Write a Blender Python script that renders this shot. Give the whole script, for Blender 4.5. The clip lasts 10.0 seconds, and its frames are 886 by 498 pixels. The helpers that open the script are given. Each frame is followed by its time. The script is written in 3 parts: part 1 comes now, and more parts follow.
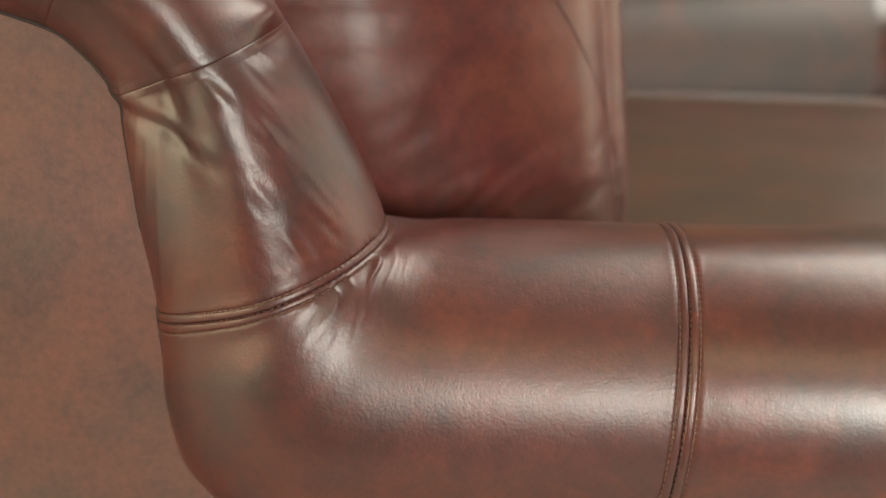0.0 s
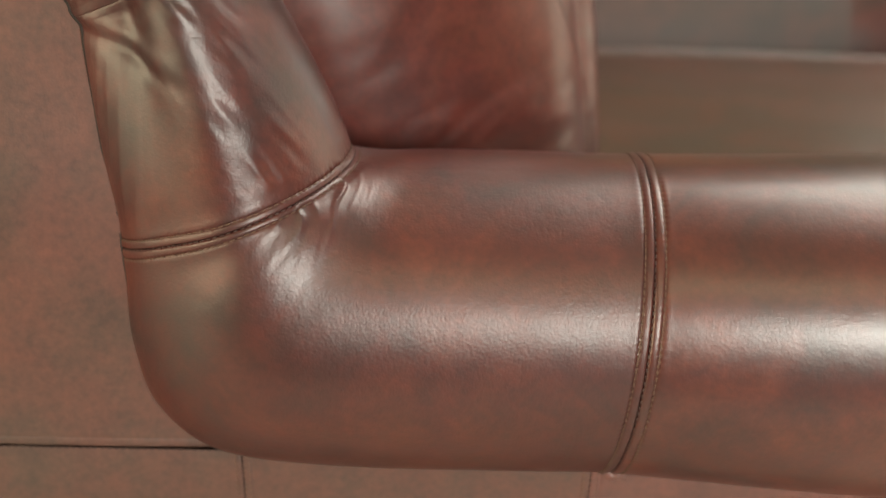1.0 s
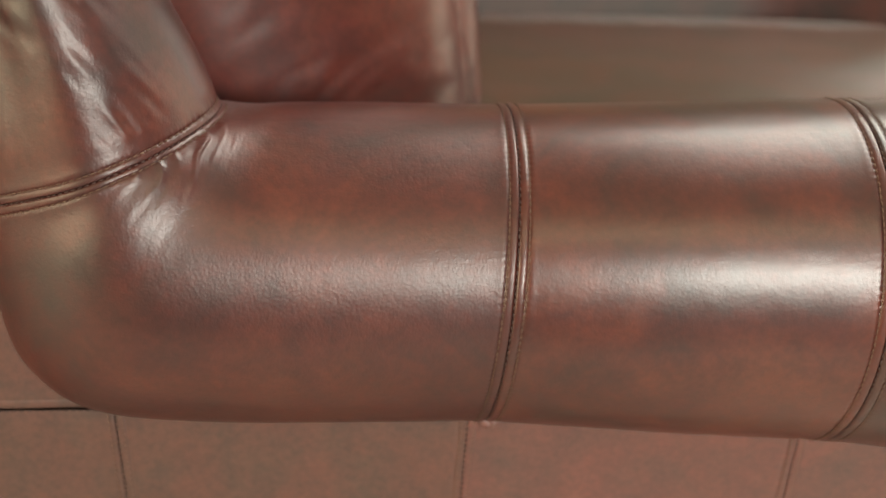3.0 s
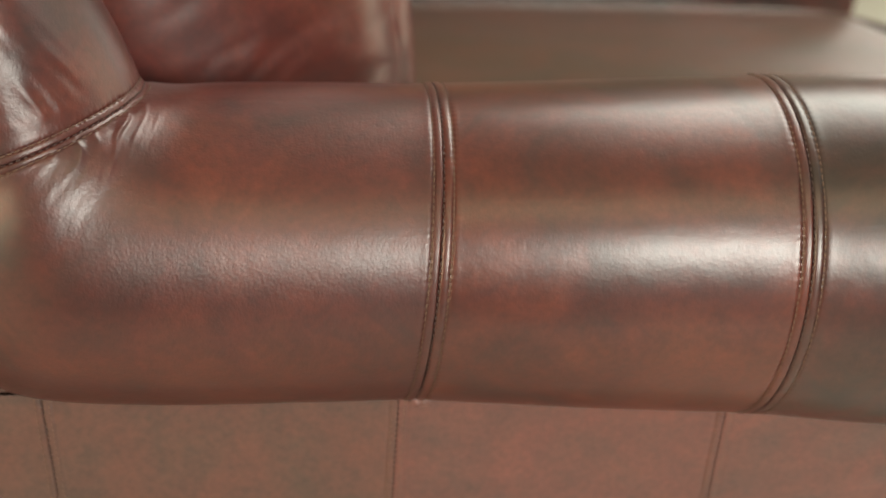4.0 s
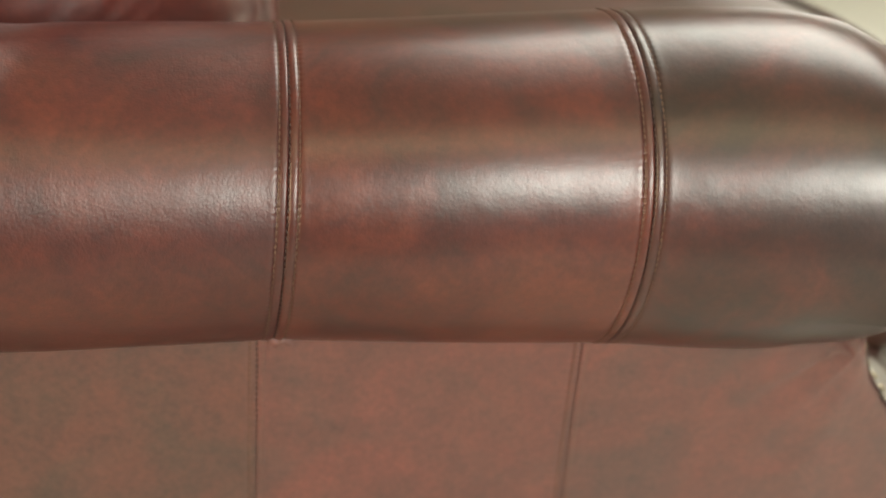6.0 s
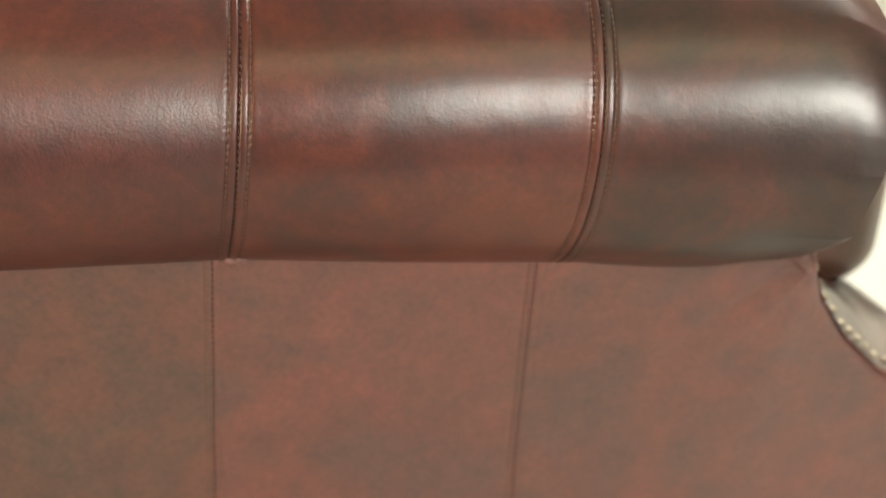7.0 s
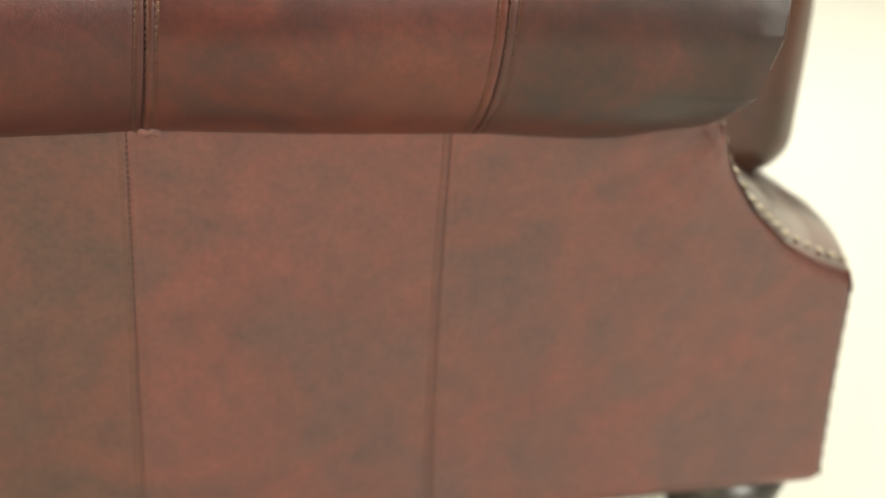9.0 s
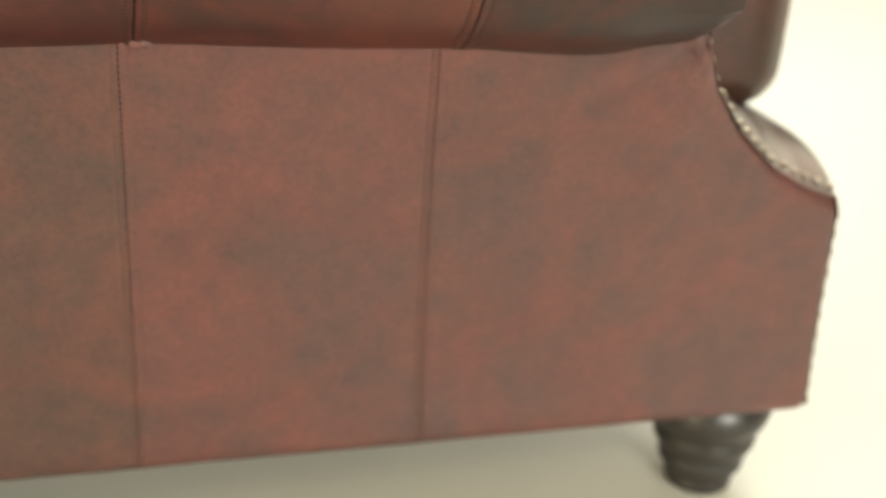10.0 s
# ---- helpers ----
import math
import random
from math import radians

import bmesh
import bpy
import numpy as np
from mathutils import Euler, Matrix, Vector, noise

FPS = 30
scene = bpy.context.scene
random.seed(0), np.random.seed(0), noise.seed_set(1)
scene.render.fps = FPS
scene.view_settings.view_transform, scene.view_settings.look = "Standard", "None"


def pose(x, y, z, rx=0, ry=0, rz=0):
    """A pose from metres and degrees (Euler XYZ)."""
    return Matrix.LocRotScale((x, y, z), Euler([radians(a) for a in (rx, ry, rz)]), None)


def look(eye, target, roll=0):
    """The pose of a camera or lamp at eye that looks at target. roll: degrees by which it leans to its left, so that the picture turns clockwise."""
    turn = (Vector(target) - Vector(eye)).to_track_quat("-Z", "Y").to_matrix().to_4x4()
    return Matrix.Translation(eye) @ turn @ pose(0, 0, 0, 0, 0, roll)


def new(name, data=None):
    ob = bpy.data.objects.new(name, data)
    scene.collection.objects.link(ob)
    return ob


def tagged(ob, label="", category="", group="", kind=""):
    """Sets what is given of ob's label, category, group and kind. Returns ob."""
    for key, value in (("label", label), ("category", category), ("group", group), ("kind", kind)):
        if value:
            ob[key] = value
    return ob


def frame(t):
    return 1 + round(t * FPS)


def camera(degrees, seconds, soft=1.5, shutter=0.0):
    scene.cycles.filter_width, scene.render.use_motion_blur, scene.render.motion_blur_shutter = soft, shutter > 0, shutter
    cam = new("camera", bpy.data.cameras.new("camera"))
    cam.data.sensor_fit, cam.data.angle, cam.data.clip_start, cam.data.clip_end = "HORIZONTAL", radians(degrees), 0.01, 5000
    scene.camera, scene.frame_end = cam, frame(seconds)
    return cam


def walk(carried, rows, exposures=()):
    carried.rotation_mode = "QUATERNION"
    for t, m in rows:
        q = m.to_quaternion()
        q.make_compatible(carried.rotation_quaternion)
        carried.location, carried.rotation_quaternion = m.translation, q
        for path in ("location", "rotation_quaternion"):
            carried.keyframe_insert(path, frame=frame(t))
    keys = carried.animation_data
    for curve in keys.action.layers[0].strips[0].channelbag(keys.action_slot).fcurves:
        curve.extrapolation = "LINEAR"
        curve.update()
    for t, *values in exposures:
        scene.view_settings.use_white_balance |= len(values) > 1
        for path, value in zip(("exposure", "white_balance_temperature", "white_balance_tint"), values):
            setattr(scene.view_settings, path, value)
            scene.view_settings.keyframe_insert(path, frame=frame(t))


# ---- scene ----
cam = camera(42.0, 10.0)
METRES, EYE, TILT, LEAN, TURN = 0.34, 1.01, -19.0, -1.5, 0.0
ROWS = [
    (0.0, 0.0, 0.0, 0.0, -0.0, 0.0, 0.0),
    (0.5, 0.0174, 0.0049, -0.0493, -0.52, -0.52, 0.08),
    (1.0, 0.0337, 0.0078, -0.1067, -0.83, -0.94, 0.13),
    (1.5, 0.047, 0.0102, -0.1492, -1.32, -1.34, 0.11),
    (2.0, 0.086, 0.0057, -0.156, -2.38, -1.54, 0.53),
    (2.5, 0.1149, 0.0015, -0.1617, -3.48, -1.68, 0.91),
    (4.0, 0.2101, -0.0135, -0.2068, -6.52, -2.16, 1.94),
    (4.5, 0.2378, -0.0195, -0.2233, -7.55, -2.39, 2.21),
    (5.0, 0.2704, -0.0266, -0.2392, -8.64, -2.6, 2.53),
    (6.5, 0.3407, -0.0541, -0.3699, -11.76, -3.6, 3.52),
    (7.0, 0.3523, -0.0677, -0.4346, -12.26, -4.4, 3.62),
    (7.5, 0.3541, -0.0767, -0.4972, -12.94, -4.77, 3.75),
    (8.0, 0.3738, -0.0896, -0.5246, -13.61, -4.99, 4.01),
    (8.5, 0.3944, -0.1112, -0.5823, -14.33, -5.39, 4.26),
    (9.0, 0.4005, -0.1309, -0.6423, -14.81, -6.32, 4.27),
    (9.5, 0.3945, -0.1535, -0.7236, -15.04, -6.87, 4.31),
    (10.0, 0.3876, -0.1734, -0.7826, -15.15, -7.41, 4.33),
]
walk(cam, [(t, pose(0, 0, EYE, TILT, LEAN, TURN) @ pose(METRES * x, METRES * y, METRES * z, 90 + pitch, roll, yaw)) for t, x, y, z, yaw, pitch, roll in ROWS], [(0.0, 0.52), (10.0, 0.52)])

from mathutils.bvhtree import BVHTree

# shallow depth of field of a lens close to its subject
cam.data.dof.use_dof = True
cam.data.dof.focus_distance = 0.705
cam.data.dof.aperture_fstop = 3.7

# ---- light ----
world = bpy.data.worlds.new("world")
scene.world = world
world.use_nodes = True
wn = world.node_tree
wbg = wn.nodes["Background"]
wbg.inputs[0].default_value = (1.0, 0.95, 0.86, 1)
wbg.inputs[1].default_value = 0.25


def area(name, eye, target, sx, sy, watts, colour, spread=180):
    data = bpy.data.lights.new(name, "AREA")
    data.shape, data.size, data.size_y, data.energy, data.color = "RECTANGLE", sx, sy, watts, colour
    data.spread = radians(spread)
    ob = new(name, data)
    ob.matrix_world = look(eye, target)
    return ob


area("overhead_softbox", (1.75, 1.65, 3.22), (1.6, 1.6, 0.4), 1.9, 1.9, 98, (1.0, 0.97, 0.86))
area("front_softbox", (1.47, -3.8, 1.50), (1.3, 0.5, 0.7), 1.75, 0.95, 180, (1.0, 0.97, 0.86))
# unseen fill, added to mirror a warm band like a lit ceiling in the roll
area("warm_band_fill", (0.3, -2.35, 3.26), (0.4, -0.6, 0.7), 3.0, 0.75, 38, (1.0, 0.78, 0.46))
# unseen lamp added to brighten the floor by the chair's front
area("floor_fill", (3.3, 0.4, 2.3), (1.2, 1.1, 0.1), 1.2, 1.2, 7, (1.0, 0.985, 0.93))
area("window_east", (5.9, 2.0, 1.4), (0.0, 1.2, 0.9), 6.0, 2.5, 84, (1.0, 0.94, 0.72))
# two warm fill lamps without windows, added for the tan sheen on the back roll
area("fill_west", (-4.8, -0.6, 1.15), (-0.5, 0.5, 0.5), 5.6, 2.1, 205, (1.0, 0.87, 0.56))
area("fill_southwest", (-3.2, -3.9, 1.25), (-0.6, 0.5, 0.7), 3.0, 2.3, 95, (1.0, 0.87, 0.56))
area("window_north", (4.0, 6.8, 1.9), (1.8, 2.0, 0.4), 3.0, 1.4, 38, (1.0, 0.97, 0.86))


# ---- materials ----
def material(name):
    m = bpy.data.materials.new(name)
    m.use_nodes = True
    nt = m.node_tree
    return m, nt, nt.nodes["Principled BSDF"]


def noise_node(nt, scale, detail=4.0, rough=0.55, distort=0.0, src=None):
    n = nt.nodes.new("ShaderNodeTexNoise")
    n.inputs["Scale"].default_value = scale
    n.inputs["Detail"].default_value = detail
    n.inputs["Roughness"].default_value = rough
    n.inputs["Distortion"].default_value = distort
    if src is not None:
        nt.links.new(src, n.inputs["Vector"])
    return n


def ramp(nt, src, stops):
    r = nt.nodes.new("ShaderNodeValToRGB")
    el = r.color_ramp.elements
    while len(el) < len(stops):
        el.new(0.5)
    for e, (p, c) in zip(el, stops):
        e.position, e.color = p, (*c, 1)
    nt.links.new(src, r.inputs["Fac"])
    return r.outputs["Color"]


def mixc(nt, fac, a, b, mode="MIX"):
    n = nt.nodes.new("ShaderNodeMix")
    n.data_type, n.blend_type = "RGBA", mode
    for sock, v in ((n.inputs[0], fac), (n.inputs[6], a), (n.inputs[7], b)):
        if hasattr(v, "is_linked"):
            nt.links.new(v, sock)
        else:
            sock.default_value = v
    return n.outputs[2]


def leather(name, dark, mid, warm, rough=0.295, grain=0.07, wrinkle=0.03):
    m, nt, bs = material(name)
    tc = nt.nodes.new("ShaderNodeTexCoord").outputs["Object"]
    # antique finish: clouds of dark stain over the dyed hide, then finer mottling
    big = noise_node(nt, 10.0, 4.0, 0.62, 0.7, tc).outputs["Fac"]
    small = noise_node(nt, 42.0, 5.0, 0.6, 0.2, tc).outputs["Fac"]
    base = ramp(nt, big, [(0.36, dark), (0.50, mid), (0.64, warm)])
    fine = ramp(nt, small, [(0.28, (0.72, 0.76, 0.80)), (0.72, (1.22, 1.12, 1.06))])
    speck = noise_node(nt, 190.0, 4.0, 0.65, 0.0, tc).outputs["Fac"]
    dots = ramp(nt, speck, [(0.34, (0.76, 0.77, 0.80)), (0.66, (1.18, 1.12, 1.08))])
    col = mixc(nt, 0.8, mixc(nt, 0.8, base, fine, "MULTIPLY"), dots, "MULTIPLY")
    # pebbled grain with pores between the pebbles
    cell = nt.nodes.new("ShaderNodeTexVoronoi")
    cell.feature = "F1"
    cell.inputs["Scale"].default_value = 560
    warp = noise_node(nt, 160.0, 2.0, 0.5, 0.0, tc)
    wv = nt.nodes.new("ShaderNodeMix")
    wv.data_type = "VECTOR"
    wv.inputs[0].default_value = 0.0008
    nt.links.new(tc, wv.inputs[4])
    nt.links.new(warp.outputs["Color"], wv.inputs[5])
    nt.links.new(wv.outputs[1], cell.inputs["Vector"])
    mid_g = noise_node(nt, 420.0, 3.0, 0.6, 0.6, tc).outputs["Fac"]
    add = nt.nodes.new("ShaderNodeMath")
    add.operation = "MULTIPLY_ADD"
    nt.links.new(cell.outputs["Distance"], add.inputs[0])
    add.inputs[1].default_value = -0.55
    nt.links.new(mid_g, add.inputs[2])
    # short wrinkles that run round the roll, a few millimetres apart, in patches
    mp = nt.nodes.new("ShaderNodeMapping")
    mp.inputs["Rotation"].default_value = (0.0, radians(22), 0.0)
    mp.inputs["Scale"].default_value = (330.0, 75.0, 105.0)
    nt.links.new(tc, mp.inputs["Vector"])
    lines = noise_node(nt, 1.0, 3.0, 0.55, 0.9, mp.outputs["Vector"]).outputs["Fac"]
    patch = ramp(nt, noise_node(nt, 16.0, 2.0, 0.5, 0.0, tc).outputs["Fac"], [(0.40, (0.25, 0.25, 0.25)), (0.60, (1.0, 1.0, 1.0))])
    wr = nt.nodes.new("ShaderNodeMath")
    wr.operation = "MULTIPLY"
    nt.links.new(lines, wr.inputs[0])
    nt.links.new(patch, wr.inputs[1])
    soft = noise_node(nt, 60.0, 2.0, 0.5, 0.3, tc).outputs["Fac"]
    last = None
    for height, strength, depth in ((soft, 0.06, 0.004), (wr.outputs[0], wrinkle, 0.0026), (add.outputs[0], grain, 0.0009)):
        b = nt.nodes.new("ShaderNodeBump")
        b.inputs["Strength"].default_value = strength
        b.inputs["Distance"].default_value = depth
        nt.links.new(height, b.inputs["Height"])
        if last is not None:
            nt.links.new(last, b.inputs["Normal"])
        last = b.outputs["Normal"]
    nt.links.new(last, bs.inputs["Normal"])
    rr = nt.nodes.new("ShaderNodeMapRange")
    rr.inputs["To Min"].default_value = rough - 0.012
    rr.inputs["To Max"].default_value = rough + 0.06
    nt.links.new(small, rr.inputs["Value"])
    nt.links.new(rr.outputs[0], bs.inputs["Roughness"])
    nt.links.new(col, bs.inputs["Base Color"])
    bs.inputs["IOR"].default_value = 1.53
    return m


LEATHER = leather("mahogany_leather", (0.032, 0.0125, 0.0115), (0.055, 0.0136, 0.0108), (0.076, 0.0190, 0.0124))
LEATHER_DARK = leather("dark_umber_leather", (0.019, 0.0115, 0.0102), (0.035, 0.0132, 0.0108), (0.056, 0.0152, 0.0116), 0.295, 0.06, 0.02)
LEATHER_REAR = leather("soft_mahogany_leather", (0.029, 0.0098, 0.0098), (0.051, 0.0108, 0.0092), (0.068, 0.0155, 0.0110), 0.35, 0.12, 0.06)
LEATHER_SIDE = leather("mahogany_leather_side", (0.075, 0.0375, 0.0335), (0.093, 0.0382, 0.0330), (0.108, 0.0388, 0.0335), 0.42, 0.08, 0.02)
LEATHER_BROWN = leather("brown_leather_side", (0.064, 0.0350, 0.0285), (0.078, 0.0352, 0.0285), (0.092, 0.0365, 0.0290), 0.42, 0.08, 0.02)
LEATHER_RED = leather("oxblood_leather", (0.050, 0.010, 0.009), (0.068, 0.012, 0.009), (0.084, 0.018, 0.012), 0.33, 0.10, 0.04)
# seat leather turned olive brown, with the tan reflection put into its colour
LEATHER_SEAT = leather("olive_sheen_leather", (0.038, 0.0200, 0.0125), (0.052, 0.0220, 0.0135), (0.066, 0.0240, 0.0145), 0.36, 0.08, 0.02)
# far arm made dark and matt to dim the bright band on its roll
LEATHER_FAR = leather("matt_umber_leather", (0.022, 0.0150, 0.0125), (0.032, 0.0170, 0.0135), (0.046, 0.0190, 0.0145), 0.56, 0.08, 0.02)


def plain(name, colour, rough, metal=0.0, scale=30.0, spread=0.15, bump=0.0):
    m, nt, bs = material(name)
    tc = nt.nodes.new("ShaderNodeTexCoord").outputs["Object"]
    n = noise_node(nt, scale, 5.0, 0.6, 0.2, tc).outputs["Fac"]
    lo = tuple(c * (1 - spread) for c in colour)
    hi = tuple(min(1, c * (1 + spread)) for c in colour)
    nt.links.new(ramp(nt, n, [(0.3, lo), (0.7, hi)]), bs.inputs["Base Color"])
    bs.inputs["Roughness"].default_value = rough
    bs.inputs["Metallic"].default_value = metal
    if bump:
        b = nt.nodes.new("ShaderNodeBump")
        b.inputs["Strength"].default_value = bump
        b.inputs["Distance"].default_value = 0.001
        nt.links.new(n, b.inputs["Height"])
        nt.links.new(b.outputs["Normal"], bs.inputs["Normal"])
    return m


THREAD = plain("tan_thread", (0.085, 0.046, 0.030), 0.6, scale=900)
THREAD_BROWN = plain("brown_thread", (0.11, 0.058, 0.040), 0.6, scale=900)
THREAD_DARK = plain("dark_thread", (0.030, 0.012, 0.010), 0.6, scale=900)
WOOD = plain("ebonised_wood", (0.020, 0.017, 0.015), 0.38, scale=60, spread=0.5, bump=0.15)
BRASS = plain("antique_brass", (0.33, 0.29, 0.22), 0.42, 1.0, scale=300, spread=0.4)
# black of the unseen cores and of the painted gap shade along the roll
MATT_BLACK = plain("matt_black", (0.014, 0.009, 0.008), 0.95)
FLOOR = plain("white_floor", (0.58, 0.59, 0.535), 0.4, scale=1.3, spread=0.03)
CONCRETE = plain("dark_concrete", (0.034, 0.036, 0.032), 0.6, scale=4.0, spread=0.3)
WALL = plain("umber_paint", (0.16, 0.14, 0.11), 0.8, scale=1.5, spread=0.06)
CREAM = plain("cream_paint", (0.34, 0.30, 0.23), 0.8, scale=1.5, spread=0.06)
CEIL = plain("ceiling_paint", (0.42, 0.36, 0.27), 0.9, scale=1.5, spread=0.05)


# ---- building helpers ----
def mesh_of(name, verts, faces, mat, smooth=True):
    me = bpy.data.meshes.new(name)
    me.from_pydata([tuple(v) for v in verts], [], faces)
    me.materials.append(mat)
    if smooth:
        me.polygons.foreach_set("use_smooth", [True] * len(me.polygons))
    me.update()
    return me


def hang(ob, parent):
    bpy.context.view_layer.update()
    ob.parent = parent
    ob.matrix_parent_inverse = parent.matrix_world.inverted()
    return ob


def part(name, verts, faces, mat, parent, label="", smooth=True, kind=""):
    ob = new(name, mesh_of(name, verts, faces, mat, smooth))
    tagged(ob, label, kind=kind)
    return hang(ob, parent) if parent else ob


def base(name, at, label, category, group=""):
    ob = new(name)
    ob.location = at
    bpy.context.view_layer.update()
    return tagged(ob, label, category, group)


def grid_faces(n, m, wrap=False, start=0):
    out = []
    for i in range(n - 1):
        for j in range(m if wrap else m - 1):
            k = (j + 1) % m
            out.append((start + i * m + j, start + i * m + k, start + (i + 1) * m + k, start + (i + 1) * m + j))
    return out


def box_mesh(x0, x1, y0, y1, z0, z1, bevel=0.01, segs=3):
    bm = bmesh.new()
    bmesh.ops.create_cube(bm, size=1.0)
    for v in bm.verts:
        v.co = ((x0 + x1) / 2 + v.co.x * (x1 - x0), (y0 + y1) / 2 + v.co.y * (y1 - y0), (z0 + z1) / 2 + v.co.z * (z1 - z0))
    if bevel:
        bmesh.ops.bevel(bm, geom=bm.edges[:], offset=bevel, segments=segs, profile=0.5, affect="EDGES")
    vs = [v.co[:] for v in bm.verts]
    bm.verts.index_update()
    fs = [tuple(v.index for v in f.verts) for f in bm.faces]
    bm.free()
    return vs, fs


def tube(points, r, seg=8):
    pts = [Vector(p) for p in points]
    verts = []
    for i, p in enumerate(pts):
        t = (pts[min(i + 1, len(pts) - 1)] - pts[max(i - 1, 0)]).normalized()
        a = t.cross(Vector((0.3, 0.2, 0.93))).normalized()
        b = t.cross(a)
        for k in range(seg):
            th = 2 * math.pi * k / seg
            verts.append(p + r * (math.cos(th) * a + math.sin(th) * b))
    return verts, grid_faces(len(pts), seg, True)


def stitches(line, pitch=0.005, length=0.0034, r=0.00055, lift=0.0):
    """Small thread bars along a line of points."""
    pts = [Vector(p) for p in line]
    verts, faces, left = [], [], 0.0
    for a, b in zip(pts, pts[1:]):
        d = (b - a).length
        if d < 1e-6:
            continue
        t = (b - a) / d
        n = t.cross(Vector((0.31, 0.2, 0.93))).normalized()
        m = t.cross(n)
        pos = left
        while pos < d:
            c = a + t * pos
            s = len(verts)
            for e, k in ((-0.5, 0.45), (-0.3, 1.0), (0.3, 1.0), (0.5, 0.45)):
                for q in range(6):
                    th = math.pi * q / 3
                    verts.append(c + t * (e * length) + k * r * (math.cos(th) * n + math.sin(th) * m))
            faces += grid_faces(4, 6, True, s)
            pos += pitch
        left = pos - d
    return verts, faces


def dense(a, b, n, edge=0.018, lo=True, hi=True):
    """Steps from a to b, crowded at the ends."""
    d = [0, 0.0002, 0.0005, 0.0009, 0.0017, 0.0026, 0.004, 0.0055, 0.0063, 0.0069, 0.0076, 0.009, 0.0115, 0.0145, edge]
    out = list(np.linspace(a + (edge if lo else 0), b - (edge if hi else 0), n))
    if lo:
        out = [a + v for v in d[:-1]] + out
    if hi:
        out = out + [b - v for v in reversed(d[:-1])]
    return out


def ridge(d, size=1.0):
    """Height of the leather beside a seam, d metres from it."""
    xs = (0, 0.0003, 0.0008, 0.002, 0.0055, 0.008, 0.0098, 0.0115, 0.015, 0.02)
    hs = (-0.0022, -0.0010, 0.0002, 0.0008, 0.0008, 0.0005, -0.0004, 0.0003, 0.0001, 0)
    return size * float(np.interp(d / 0.70, xs, hs))


# ---- the room ----
FX0, FX1, FY0, FY1, TOP = -5.0, 6.0, -4.0, 7.0, 3.3
floor = part("floor", *box_mesh(FX0, FX1, FY0, FY1, -0.124, -0.024, 0), CONCRETE, None, smooth=False)
tagged(floor, "dark grey studio floor", "floor", kind="structure")
sheet = part("backdrop", *box_mesh(-3.5, FX1 - 0.02, -0.42, FY1 - 0.02, -0.0235, -0.020, 0), FLOOR, None, smooth=False)
tagged(sheet, "seamless white backdrop sheet on the floor under the chair", "backdrop", kind="structure")
ceiling = part("ceiling", *box_mesh(FX0, FX1, FY0, FY1, TOP, TOP + 0.1, 0), CEIL, None, smooth=False)
tagged(ceiling, "plain matt ceiling", "ceiling", kind="structure")
for nm, bx in (("wall_north", (FX0, FX1, FY1, FY1 + 0.1, 0, TOP)), ("wall_south", (FX0, FX1, FY0 - 0.1, FY0, 0, TOP)),
               ("wall_west", (FX0 - 0.1, FX0, FY0, FY1, 0, TOP)), ("wall_east", (FX1, FX1 + 0.1, FY0, FY1, 0, TOP))):
    w = part(nm, *box_mesh(*bx, 0), CREAM if nm in ("wall_north", "wall_east") else WALL, None, smooth=False)
    tagged(w, "plain cream painted wall" if nm in ("wall_north", "wall_east") else "plain dark umber painted wall", "wall", kind="structure")

# ---- the armchair ----
chair = base("armchair", (0.2, 1.285, -0.02), "wide mahogany brown leather armchair with rolled arms and brass nailheads", "armchair")

# rolled edge: s, inner x z, outer x z, middle y, half depth
ROLL = np.array([
    (-0.62, -0.57, 1.045, -0.575, 0.928, 0.790, 0.085),
    (-0.45, -0.41, 1.040, -0.425, 0.922, 0.780, 0.085),
    (-0.34, -0.28, 1.022, -0.315, 0.910, 0.765, 0.085),
    (-0.27, -0.19, 0.988, -0.250, 0.896, 0.755, 0.085),
    (-0.22, -0.140, 0.958, -0.230, 0.884, 0.752, 0.085),
    (-0.16, -0.100, 0.903, -0.210, 0.857, 0.750, 0.086),
    (-0.10, -0.070, 0.852, -0.202, 0.810, 0.748, 0.088),
    (-0.05, -0.048, 0.809, -0.196, 0.762, 0.748, 0.091),
    (-0.02, -0.037, 0.783, -0.191, 0.727, 0.748, 0.092),
    (0.0, -0.031, 0.767, -0.190, 0.708, 0.748, 0.093),
    (0.02, -0.020, 0.7655, -0.189, 0.684, 0.750, 0.095),
    (0.05, -0.010, 0.765, -0.186, 0.640, 0.753, 0.100),
    (0.09, 0.000, 0.765, -0.171, 0.589, 0.756, 0.104),
    (0.14, 0.014, 0.765, -0.128, 0.553, 0.760, 0.110),
    (0.20, 0.045, 0.765, -0.040, 0.541, 0.762, 0.112),
    (0.28, 0.100, 0.765, 0.070, 0.538, 0.762, 0.112),
    (0.36, 0.167, 0.765, 0.151, 0.5355, 0.760, 0.112),
    (0.47, 0.280, 0.7712, 0.272, 0.533, 0.751, 0.113),
    (0.59, 0.400, 0.778, 0.394, 0.529, 0.736, 0.113),
    (0.69, 0.503, 0.784, 0.500, 0.529, 0.713, 0.113),
    (0.742, 0.553, 0.778, 0.552, 0.540, 0.7005, 0.1125),
    (0.763, 0.574, 0.769, 0.567, 0.546, 0.6955, 0.1125),
    (0.78, 0.593, 0.759, 0.575, 0.553, 0.692, 0.111),
])


